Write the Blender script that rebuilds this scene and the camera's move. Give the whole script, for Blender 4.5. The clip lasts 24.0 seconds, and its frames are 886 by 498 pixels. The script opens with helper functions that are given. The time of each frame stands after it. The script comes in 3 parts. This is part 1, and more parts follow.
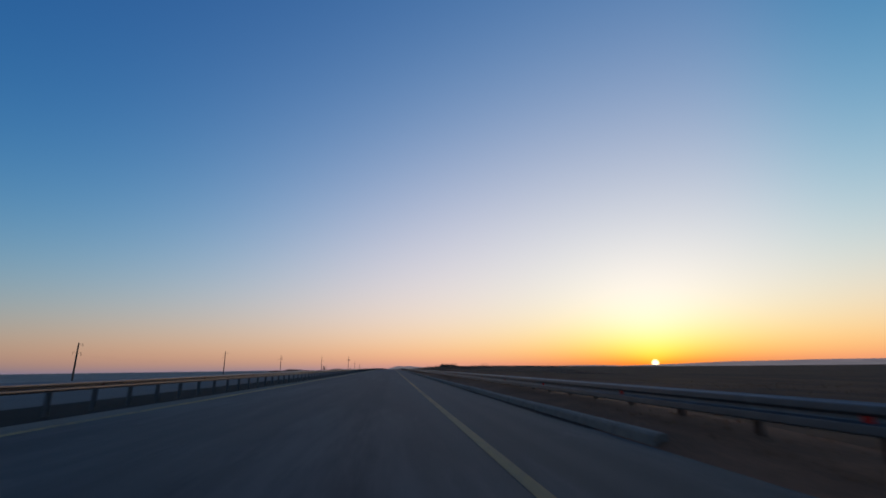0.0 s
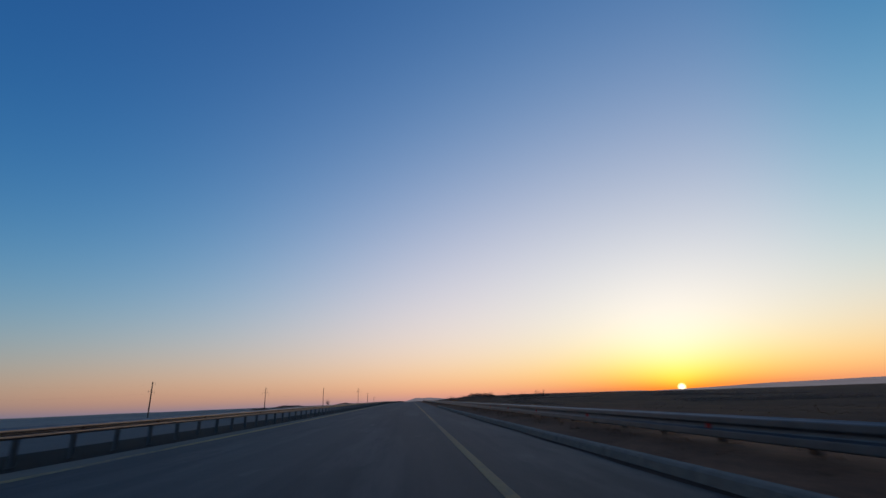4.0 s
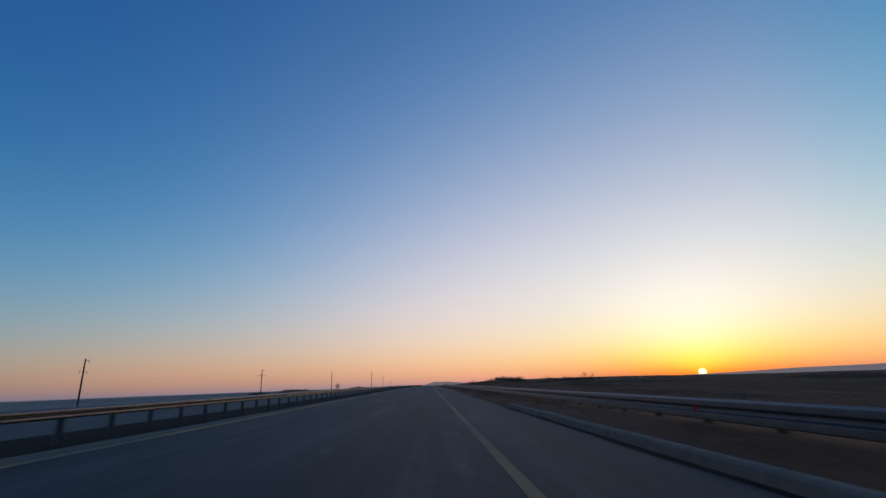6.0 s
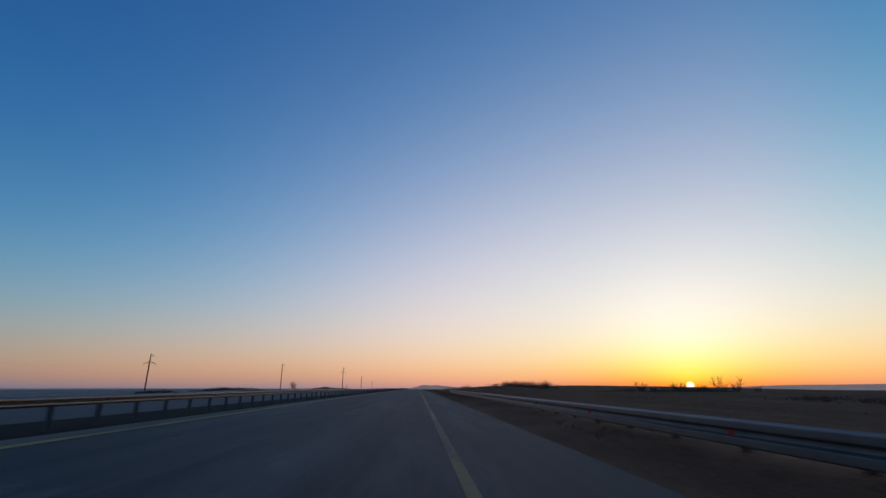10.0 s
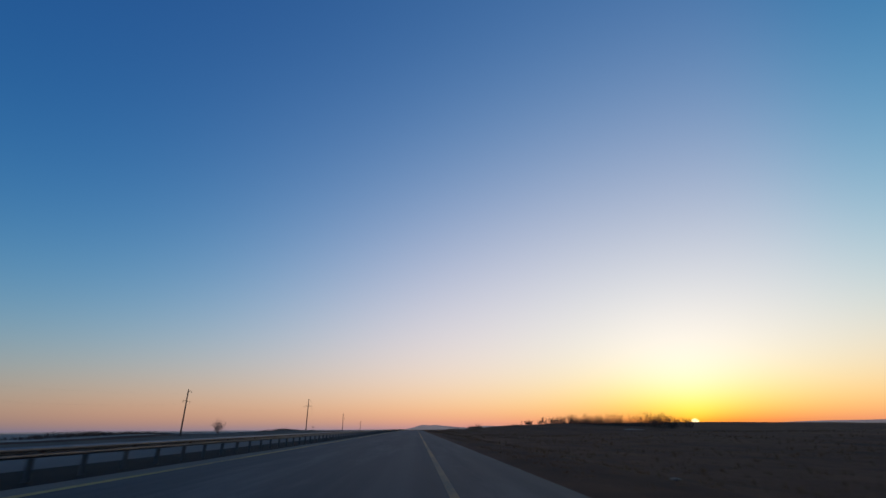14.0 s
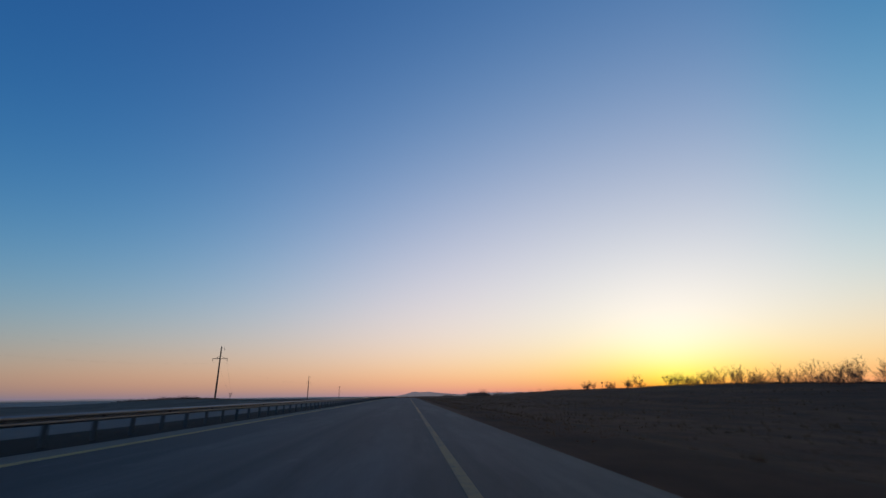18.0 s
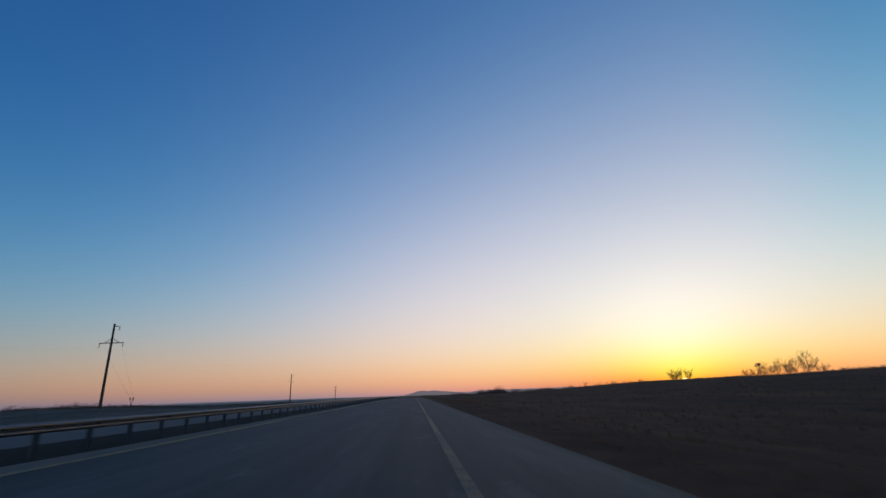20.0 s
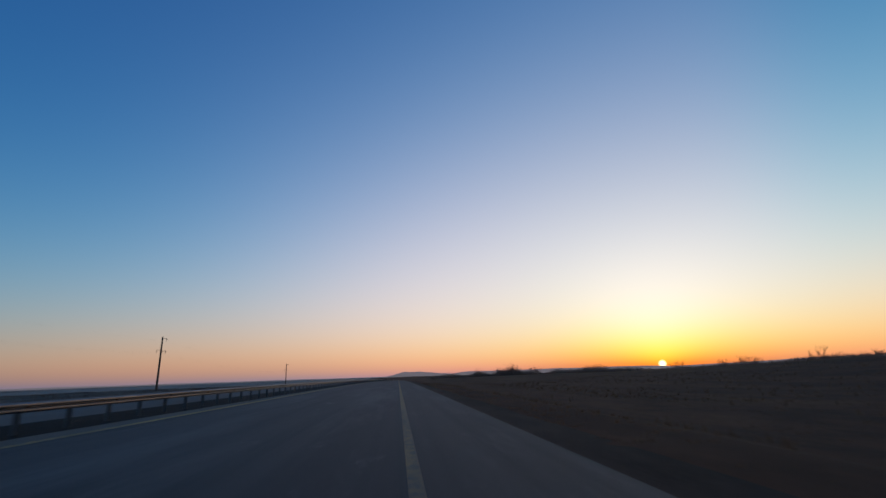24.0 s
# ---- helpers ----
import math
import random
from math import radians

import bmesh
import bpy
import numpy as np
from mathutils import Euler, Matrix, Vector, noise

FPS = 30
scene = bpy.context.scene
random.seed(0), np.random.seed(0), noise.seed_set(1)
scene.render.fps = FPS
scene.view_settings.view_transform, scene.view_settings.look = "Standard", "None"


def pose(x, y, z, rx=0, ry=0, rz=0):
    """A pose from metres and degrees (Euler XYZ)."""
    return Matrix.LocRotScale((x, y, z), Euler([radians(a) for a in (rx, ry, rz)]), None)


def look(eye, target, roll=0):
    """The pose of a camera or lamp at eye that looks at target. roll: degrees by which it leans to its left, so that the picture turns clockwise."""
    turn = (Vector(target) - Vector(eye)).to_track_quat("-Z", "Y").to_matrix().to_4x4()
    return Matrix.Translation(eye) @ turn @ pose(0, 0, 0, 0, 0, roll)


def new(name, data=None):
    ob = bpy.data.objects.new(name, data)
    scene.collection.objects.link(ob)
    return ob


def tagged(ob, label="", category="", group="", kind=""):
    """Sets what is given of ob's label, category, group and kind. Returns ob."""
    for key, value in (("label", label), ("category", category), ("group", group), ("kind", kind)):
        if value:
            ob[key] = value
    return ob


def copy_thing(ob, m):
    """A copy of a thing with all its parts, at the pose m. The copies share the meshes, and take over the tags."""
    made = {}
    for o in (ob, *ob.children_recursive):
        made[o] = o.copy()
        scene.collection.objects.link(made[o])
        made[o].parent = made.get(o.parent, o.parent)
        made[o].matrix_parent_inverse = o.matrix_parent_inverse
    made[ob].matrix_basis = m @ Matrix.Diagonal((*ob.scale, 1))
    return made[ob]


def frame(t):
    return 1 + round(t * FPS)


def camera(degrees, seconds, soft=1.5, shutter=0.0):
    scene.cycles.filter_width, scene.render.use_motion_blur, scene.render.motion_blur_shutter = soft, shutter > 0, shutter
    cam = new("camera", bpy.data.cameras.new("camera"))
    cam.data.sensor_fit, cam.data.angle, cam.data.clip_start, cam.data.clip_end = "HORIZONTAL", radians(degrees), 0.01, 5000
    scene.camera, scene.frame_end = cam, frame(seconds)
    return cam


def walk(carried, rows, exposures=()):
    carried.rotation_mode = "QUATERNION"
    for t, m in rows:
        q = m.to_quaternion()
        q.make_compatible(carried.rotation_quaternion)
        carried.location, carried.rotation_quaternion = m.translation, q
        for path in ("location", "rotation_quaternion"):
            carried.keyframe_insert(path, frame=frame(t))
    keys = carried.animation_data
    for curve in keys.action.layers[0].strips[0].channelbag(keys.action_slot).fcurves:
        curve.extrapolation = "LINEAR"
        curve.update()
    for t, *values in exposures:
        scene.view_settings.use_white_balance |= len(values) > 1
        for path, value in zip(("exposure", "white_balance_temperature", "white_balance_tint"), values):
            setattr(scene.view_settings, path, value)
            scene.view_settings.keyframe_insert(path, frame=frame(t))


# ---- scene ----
cam = camera(87.84, 24.0, soft=1.5, shutter=0.2)
# seconds, east, north, heading, tilt, roll of the camera, 1.2 m above the road
PATH = (
    (0.0, -1.43, -0.00, 6.28, 14.36, -0.68),
    (0.3, -1.36, 7.00, 6.37, 19.27, -0.58),
    (0.5, -1.31, 11.67, 6.44, 20.50, -0.52),
    (1.0, -1.21, 23.35, 6.51, 20.56, -0.44),
    (1.5, -1.15, 35.02, 6.53, 20.42, -1.49),
    (2.0, -1.12, 46.70, 6.27, 19.66, -3.67),
    (2.5, -1.13, 58.39, 5.66, 19.12, -3.24),
    (4.5, -1.22, 105.33, 4.04, 17.39, -2.27),
    (5.0, -1.21, 117.16, 3.24, 16.68, -2.36),
    (5.5, -1.16, 129.09, 2.73, 16.20, -2.35),
    (6.0, -1.09, 141.12, 2.22, 16.21, -2.11),
    (6.5, -1.00, 153.25, 1.97, 15.92, -0.77),
    (7.0, -0.91, 165.46, 1.61, 15.52, -0.25),
    (7.5, -0.84, 177.74, 1.35, 15.78, -0.13),
    (8.0, -0.78, 190.10, 1.30, 15.83, -0.21),
    (8.5, -0.73, 202.52, 1.68, 16.02, -0.39),
    (9.0, -0.69, 215.02, 2.21, 16.17, -0.24),
    (9.5, -0.67, 227.59, 2.91, 16.31, -0.41),
    (10.0, -0.65, 240.25, 2.97, 16.64, 0.13),
    (10.5, -0.65, 252.97, 3.13, 16.75, 0.10),
    (12.5, -0.72, 304.15, 3.43, 20.49, -0.42),
    (13.0, -0.72, 317.04, 3.28, 20.99, -0.47),
    (13.5, -0.71, 330.02, 3.21, 21.21, -0.32),
    (14.0, -0.70, 343.08, 3.25, 21.19, -0.48),
    (14.5, -0.68, 356.22, 3.12, 20.85, -0.49),
    (15.0, -0.67, 369.40, 2.97, 20.59, -0.45),
    (15.5, -0.67, 382.62, 2.91, 20.11, -0.17),
    (16.0, -0.69, 395.86, 3.04, 19.32, 0.13),
    (16.5, -0.72, 409.10, 3.30, 19.16, 0.21),
    (17.0, -0.76, 422.31, 3.58, 18.93, 0.23),
    (17.5, -0.79, 435.48, 3.99, 18.36, 0.16),
    (18.0, -0.82, 448.60, 4.34, 17.57, -0.68),
    (18.5, -0.80, 461.71, 4.36, 17.45, -1.14),
    (20.5, -0.67, 514.18, 3.95, 17.40, -2.12),
    (21.0, -0.62, 527.31, 2.99, 17.51, -1.18),
    (21.5, -0.54, 540.45, 2.72, 16.38, -3.25),
    (22.0, -0.45, 553.60, 2.05, 15.28, -2.19),
    (22.5, -0.36, 566.75, 2.69, 15.47, -2.06),
    (23.0, -0.28, 579.91, 3.23, 15.52, -1.68),
    (23.5, -0.22, 593.06, 3.90, 15.47, -1.56),
    (24.0, -0.19, 606.21, 5.89, 15.21, -1.91),
)

def smooth(a, b, v):
    v = min(1.0, max(0.0, (v - a) / (b - a)))
    return v * v * (3 - 2 * v)


GRADE = 0.0035


def road_z(y):
    """A faint climb that eases off to level, then a long gentle fall past the crest."""
    u = min(1.0, max(0.0, (y - 200.0) / 250.0))
    eased = 250.0 * (u ** 3 - u ** 4 / 2) + max(0.0, y - 450.0)
    return GRADE * (max(y, -120.0) - 200.0 - eased) - 7.0 * smooth(600.0, 1500.0, y)


def slope(y):
    return (road_z(y + 1.0) - road_z(y - 1.0)) / 2.0


def camera_row(t, x, y, heading, tilt, roll):
    a, b = radians(heading), radians(tilt) + slope(y)
    eye = Vector((x, y, road_z(y) + 1.2))
    way = Vector((math.sin(a) * math.cos(b), math.cos(a) * math.cos(b), math.sin(b)))
    return t, look(eye, eye + way * 10, roll)


walk(cam, [camera_row(*r) for r in PATH])

# ---------------------------------------------------------------- sky and sun
SUN_AZ, SUN_EL = radians(30.26), radians(0.31)
SUN_DIR = Vector((math.sin(SUN_AZ) * math.cos(SUN_EL), math.cos(SUN_AZ) * math.cos(SUN_EL), math.sin(SUN_EL)))


def build_world():
    """Clear evening sky: the pink horizon, blue zenith and wide yellow glow round the low sun, over a faint physical sky."""
    w = bpy.data.worlds.new("sunset_sky")
    w.use_nodes = True
    scene.world = w
    nt = w.node_tree
    nt.nodes.clear()

    def node(kind, **inputs):
        n = nt.nodes.new(kind)
        for k, v in inputs.items():
            sock = n.inputs[int(k[1:])]
            if hasattr(v, "is_output"):
                nt.links.new(v, sock)
            else:
                sock.default_value = v
        return n

    def calc(op, a, b=0.0):
        n = node("ShaderNodeMath", i0=a, i1=b)
        n.operation = op
        return n.outputs[0]

    def vec(op, a, b):
        n = node("ShaderNodeVectorMath", i0=a, i1=b)
        n.operation = op
        return n

    way = nt.nodes.new("ShaderNodeTexCoord").outputs["Generated"]
    way = vec("NORMALIZE", way, (0, 0, 0)).outputs[0]
    z = node("ShaderNodeSeparateXYZ", i0=way).outputs[2]
    height = calc("MAXIMUM", calc("MULTIPLY", calc("ARCSINE", z), 180 / math.pi), 0.0)
    away = calc("MULTIPLY", calc("ARCCOSINE", calc("MINIMUM", vec("DOT_PRODUCT", way, tuple(SUN_DIR)).outputs["Value"], 0.9999999)), 180 / math.pi)
    side = vec("DOT_PRODUCT", way, (math.cos(SUN_AZ), -math.sin(SUN_AZ), 0.0)).outputs["Value"]
    # the air's brightness as an exponent: terms that fade with height, with the angle from the sun and sideways
    total = None
    for tall, wide, power, flank, c, *steep in SKY_TERMS:
        fade = 0.0
        if tall:
            fade = calc("ADD", calc("POWER", calc("DIVIDE", height, tall), steep[0] if steep else 1.0), fade)
        if wide:
            fade = calc("ADD", calc("POWER", calc("DIVIDE", away, wide), power), fade)
        if flank:
            fade = calc("ADD", calc("POWER", calc("DIVIDE", calc("ABSOLUTE", calc("SUBTRACT", side, flank[0])), flank[1]), 2.0), fade)
        n = node("ShaderNodeVectorMath", i0=c)
        n.operation = "SCALE"
        nt.links.new(calc("EXPONENT", calc("MULTIPLY", fade, -1.0)), n.inputs["Scale"])
        total = n.outputs[0] if total is None else vec("ADD", total, n.outputs[0]).outputs[0]
    # glare that levels off towards white
    split = node("ShaderNodeSeparateXYZ", i0=total)
    glare = [calc("SUBTRACT", 1.0, calc("EXPONENT", calc("MULTIPLY", calc("EXPONENT", o), -1.0))) for o in split.outputs]
    total = node("ShaderNodeCombineXYZ", i0=glare[0], i1=glare[1], i2=glare[2]).outputs[0]
    # the physical sky
    sky = nt.nodes.new("ShaderNodeTexSky")
    sky.sky_type = "NISHITA"
    sky.sun_disc = False
    sky.sun_elevation = SUN_EL
    sky.sun_rotation = SUN_AZ
    sky.altitude = 200
    n = node("ShaderNodeVectorMath", i0=sky.outputs[0])
    n.operation = "SCALE"
    n.inputs["Scale"].default_value = 0.01
    total = vec("ADD", total, n.outputs[0]).outputs[0]
    # the sun's own disc
    disc = nt.nodes.new("ShaderNodeMapRange")
    disc.inputs["From Min"].default_value = 0.46
    disc.inputs["From Max"].default_value = 0.05
    disc.clamp = True
    nt.links.new(away, disc.inputs["Value"])
    n = node("ShaderNodeVectorMath", i0=(3.4, 2.8, 1.8))
    n.operation = "SCALE"
    nt.links.new(disc.outputs[0], n.inputs["Scale"])
    total = vec("ADD", total, n.outputs[0]).outputs[0]
    bg = nt.nodes.new("ShaderNodeBackground")
    nt.links.new(total, bg.inputs["Color"])
    bg.inputs["Strength"].default_value = 1.0
    out = nt.nodes.new("ShaderNodeOutputWorld")
    nt.links.new(bg.outputs[0], out.inputs["Surface"])


# fading height in degrees, fading angle from the sun, its power, flank (centre, width), strength in red, green, blue, power of the height
SKY_TERMS = (
    (0, 0, 1, None, (-5.182, -3.028, -1.556)),
    (1.2, 0, 1, None, (-1.455, -0.024, 1.486)),
    (3.5, 0, 1, None, (0.119, -1.459, -2.199)),
    (9, 0, 1, None, (-2.682, -0.923, -1.255)),
    (22, 0, 1, None, (5.823, 3.258, 2.215)),
    (0, 5, 1, None, (5.188, 2.625, 3.216)),
    (0, 12, 1, None, (2.882, 1.553, -0.493)),
    (0, 30, 1, None, (-6.045, -2.528, -0.812)),
    (0, 55, 2, None, (6.170, 2.971, 1.520)),
    (1.5, 14, 1, None, (-1.169, -1.706, 0.414)),
    (4, 20, 1, None, (3.930, 0.256, -1.501)),
    (4, 7, 1, None, (-4.311, -2.221, -5.582)),
    (10, 35, 1, None, (-3.342, 0.404, 2.453)),
    (8, 60, 2, None, (1.512, -0.495, -1.653)),
    (0, 0, 1, (0.36, 0.16), (-0.763, -0.109, -0.072)),
    (12, 0, 1, (0.36, 0.16), (1.015, 0.090, -0.154)),
    (0, 0, 1, (-0.97, 0.22), (-0.740, -0.090, -0.052)),
    (12, 0, 1, (-0.97, 0.22), (1.999, 0.371, -0.008)),
    (25, 0, 1, None, (1.2, 0.45, 0.1)),
    (25, 115, 8, None, (-1.2, -0.45, -0.1)),
    (0, 0, 1, None, (2.3, 0.75, 0.15)),
    (64, 0, 1, None, (-2.3, -0.75, -0.15), 13),
)
build_world()
sun_data = bpy.data.lights.new("sun", "SUN")
sun_data.energy = 0.2
sun_data.angle = radians(0.5)
sun_data.color = (1.0, 0.60, 0.36)
sun_lamp = new("sun", sun_data)
sun_lamp.matrix_world = look((0, 0, 50), Vector((0, 0, 50)) - SUN_DIR)
scene.view_settings.exposure = 0.0

# ---------------------------------------------------------------- materials
def nodes_of(name):
    m = bpy.data.materials.new(name)
    m.use_nodes = True
    nt = m.node_tree
    return m, nt, nt.nodes["Principled BSDF"]


def mixed(nt, fac, a, b):
    """Mix of two colours (sockets or tuples) by a socket or number."""
    n = nt.nodes.new("ShaderNodeMix")
    n.data_type = "RGBA"
    for sock, v in ((n.inputs[0], fac), (n.inputs[6], a), (n.inputs[7], b)):
        if isinstance(v, (int, float)):
            sock.default_value = v
        elif isinstance(v, tuple):
            sock.default_value = (*v, 1.0)
        else:
            nt.links.new(v, sock)
    return n.outputs[2]


def noise_tex(nt, coord, scale, detail=4.0, rough=0.6, stretch=None):
    n = nt.nodes.new("ShaderNodeTexNoise")
    n.inputs["Scale"].default_value = scale
    n.inputs["Detail"].default_value = detail
    n.inputs["Roughness"].default_value = rough
    if stretch:
        mp = nt.nodes.new("ShaderNodeMapping")
        mp.inputs["Scale"].default_value = stretch
        nt.links.new(coord, mp.inputs["Vector"])
        coord = mp.outputs[0]
    nt.links.new(coord, n.inputs["Vector"])
    return n.outputs["Fac"]


def ramp(nt, fac, lo, hi):
    n = nt.nodes.new("ShaderNodeMapRange")
    n.inputs["From Min"].default_value = lo
    n.inputs["From Max"].default_value = hi
    n.clamp = True
    nt.links.new(fac, n.inputs["Value"])
    return n.outputs[0]


def bump(nt, bsdf, fac, strength, dist):
    b = nt.nodes.new("ShaderNodeBump")
    b.inputs["Strength"].default_value = strength
    b.inputs["Distance"].default_value = dist
    nt.links.new(fac, b.inputs["Height"])
    nt.links.new(b.outputs[0], bsdf.inputs["Normal"])


def coords(nt):
    return nt.nodes.new("ShaderNodeTexCoord").outputs["Object"]


def mat_plain(name, a, b, rough, metal=0.0, scale=3.0, spec=0.5, grain=0.0, grain_scale=60.0, stretch=None):
    """Two colours mixed by coarse and fine noise, with a fine relief."""
    m, nt, p = nodes_of(name)
    c = coords(nt)
    big = ramp(nt, noise_tex(nt, c, scale, 5.0, 0.62, stretch), 0.3, 0.7)
    fine = ramp(nt, noise_tex(nt, c, grain_scale, 3.0), 0.3, 0.7)
    add = nt.nodes.new("ShaderNodeMath")
    add.operation = "MULTIPLY_ADD"
    add.inputs[1].default_value = 0.65
    nt.links.new(big, add.inputs[0])
    m2 = nt.nodes.new("ShaderNodeMath")
    m2.operation = "MULTIPLY"
    m2.inputs[1].default_value = 0.35
    nt.links.new(fine, m2.inputs[0])
    nt.links.new(m2.outputs[0], add.inputs[2])
    nt.links.new(mixed(nt, add.outputs[0], a, b), p.inputs["Base Color"])
    p.inputs["Roughness"].default_value = rough
    p.inputs["Metallic"].default_value = metal
    p.inputs["Specular IOR Level"].default_value = spec
    if grain:
        bump(nt, p, fine, grain, 0.01)
    return m


def mat_asphalt():
    """Worn asphalt: pale wheel tracks along the lanes, dusty blotches, fine aggregate."""
    m, nt, p = nodes_of("asphalt")
    c = coords(nt)
    grain = noise_tex(nt, c, 90.0, 3.0)
    blotch = ramp(nt, noise_tex(nt, c, 0.35, 6.0, 0.65, (1.0, 0.25, 1.0)), 0.35, 0.75)
    streak = ramp(nt, noise_tex(nt, c, 0.9, 5.0, 0.6, (1.0, 0.008, 1.0)), 0.40, 0.68)
    col = mixed(nt, ramp(nt, grain, 0.3, 0.7), (0.017, 0.017, 0.018), (0.034, 0.032, 0.032))
    dust = mixed(nt, blotch, (0.0, 0.0, 0.0), (0.35, 0.35, 0.35))
    col = mixed(nt, dust, col, (0.058, 0.054, 0.051))
    track = mixed(nt, streak, (0.0, 0.0, 0.0), (0.75, 0.75, 0.75))
    col = mixed(nt, track, col, (0.072, 0.068, 0.064))
    scuff = ramp(nt, noise_tex(nt, c, 0.9, 7.0, 0.75, (1.0, 0.35, 1.0)), 0.60, 0.74)
    col = mixed(nt, mixed(nt, scuff, (0.0, 0.0, 0.0), (0.62, 0.62, 0.62)), col, (0.175, 0.170, 0.168))
    pale = ramp(nt, noise_tex(nt, c, 0.45, 7.0, 0.72, (1.0, 0.11, 1.0)), 0.50, 0.70)
    col = mixed(nt, mixed(nt, pale, (0.0, 0.0, 0.0), (0.75, 0.75, 0.75)), col, (0.118, 0.112, 0.110))
    tar = ramp(nt, noise_tex(nt, c, 0.22, 6.0, 0.72, (1.0, 0.35, 1.0)), 0.62, 0.67)
    col = mixed(nt, mixed(nt, tar, (0.0, 0.0, 0.0), (0.6, 0.6, 0.6)), col, (0.028, 0.028, 0.029))
    col = mixed(nt, 0.27, col, (0.003, 0.003, 0.011))
    nt.links.new(col, p.inputs["Base Color"])
    p.inputs["Roughness"].default_value = 0.74
    p.inputs["Specular IOR Level"].default_value = 0.28
    bump(nt, p, grain, 0.5, 0.006)
    return m


def mat_steppe(name, dark, dry, patch=0.05, far=None):
    """Dry steppe: brown soil, straw-coloured dead grass in patches; far: another pair of colours that takes over past the guardrail."""
    m, nt, p = nodes_of(name)
    c = coords(nt)
    big = ramp(nt, noise_tex(nt, c, patch, 6.0, 0.65), 0.35, 0.68)
    mid = ramp(nt, noise_tex(nt, c, 0.5, 6.0, 0.72, (1.0, 0.45, 1.0)), 0.36, 0.66)
    fine = noise_tex(nt, c, 14.0, 4.0, 0.7)
    col = mixed(nt, big, dark, dry)
    streak = ramp(nt, noise_tex(nt, c, 0.22, 5.0, 0.6, (1.0, 0.06, 1.0)), 0.4, 0.66)
    col = mixed(nt, mixed(nt, streak, (0.0, 0.0, 0.0), (0.75, 0.75, 0.75)), col, tuple(v * 1.45 for v in dry))
    col = mixed(nt, mixed(nt, mid, (0.0, 0.0, 0.0), (0.72, 0.72, 0.72)), col, tuple(v * 0.38 for v in dark))
    col = mixed(nt, mixed(nt, ramp(nt, fine, 0.45, 0.7), (0.0, 0.0, 0.0), (0.4, 0.4, 0.4)), col, tuple(v * 1.5 for v in dry))
    nt.links.new(col, p.inputs["Base Color"])
    p.inputs["Roughness"].default_value = 0.95
    p.inputs["Specular IOR Level"].default_value = 0.1
    if far:
        along = nt.nodes.new("ShaderNodeSeparateXYZ")
        nt.links.new(c, along.inputs[0])
        ragged = nt.nodes.new("ShaderNodeMath")
        ragged.operation = "MULTIPLY_ADD"
        ragged.inputs[1].default_value = 60.0
        nt.links.new(noise_tex(nt, c, 0.25, 5.0, 0.7), ragged.inputs[0])
        nt.links.new(along.outputs[1], ragged.inputs[2])
        lean = mixed(nt, mixed(nt, big, (0.0, 0.0, 0.0), (1.0, 1.0, 1.0)), far[0], far[1])
        lean = mixed(nt, mixed(nt, mid, (0.0, 0.0, 0.0), (0.5, 0.5, 0.5)), lean, tuple(v * 0.55 for v in far[0]))
        nt.links.new(mixed(nt, ramp(nt, ragged.outputs[0], 290.0, 350.0), col, lean), p.inputs["Base Color"])
    bump(nt, p, fine, 0.35, 0.04)
    return m


ASPHALT = mat_asphalt()
SOIL, STALKS = (0.054, 0.0185, 0.0098), (0.106, 0.040, 0.0195)
STEPPE = mat_steppe("dry_steppe", SOIL, STALKS)
VERGE = mat_steppe("earth_verge", (0.150, 0.057, 0.029), (0.240, 0.096, 0.049), 0.2, (SOIL, STALKS))
GRAVEL = mat_steppe("grey_gravel", (0.032, 0.017, 0.012), (0.056, 0.032, 0.023), 0.3)
MEADOW = mat_steppe("pale_meadow", (0.075, 0.062, 0.048), (0.125, 0.104, 0.080), 0.06)
# haze over the far plain is put into this pale base colour
HAZED = mat_steppe("hazed_plain", (0.27, 0.212, 0.168), (0.36, 0.288, 0.228), 0.012)
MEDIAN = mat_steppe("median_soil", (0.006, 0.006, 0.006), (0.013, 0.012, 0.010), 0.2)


def mat_line(name, fresh, faded):
    """Yellow road paint, rubbed away in flakes down to the asphalt."""
    m, nt, p = nodes_of(name)
    c = coords(nt)
    flake = ramp(nt, noise_tex(nt, c, 6.0, 7.0, 0.78), 0.42, 0.60)
    patch = ramp(nt, noise_tex(nt, c, 0.5, 5.0, 0.65, (1.0, 0.16, 1.0)), 0.46, 0.66)
    paint = mixed(nt, patch, fresh, faded)
    worn = nt.nodes.new("ShaderNodeMath")
    worn.operation = "MULTIPLY"
    nt.links.new(flake, worn.inputs[0])
    nt.links.new(mixed(nt, patch, (0.45, 0.45, 0.45), (1.4, 1.4, 1.4)), worn.inputs[1])
    nt.links.new(mixed(nt, worn.outputs[0], paint, (0.055, 0.053, 0.052)), p.inputs["Base Color"])
    p.inputs["Roughness"].default_value = 0.75
    bump(nt, p, flake, 0.3, 0.003)
    return m


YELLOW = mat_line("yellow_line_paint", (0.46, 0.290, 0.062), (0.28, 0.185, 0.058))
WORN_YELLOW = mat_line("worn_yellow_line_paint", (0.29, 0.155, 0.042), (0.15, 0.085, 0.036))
DUSTY = mat_plain("dusty_shoulder_asphalt", (0.085, 0.074, 0.058), (0.150, 0.130, 0.102), 0.9, scale=0.8, grain=0.4, stretch=(1.0, 0.15, 1.0))

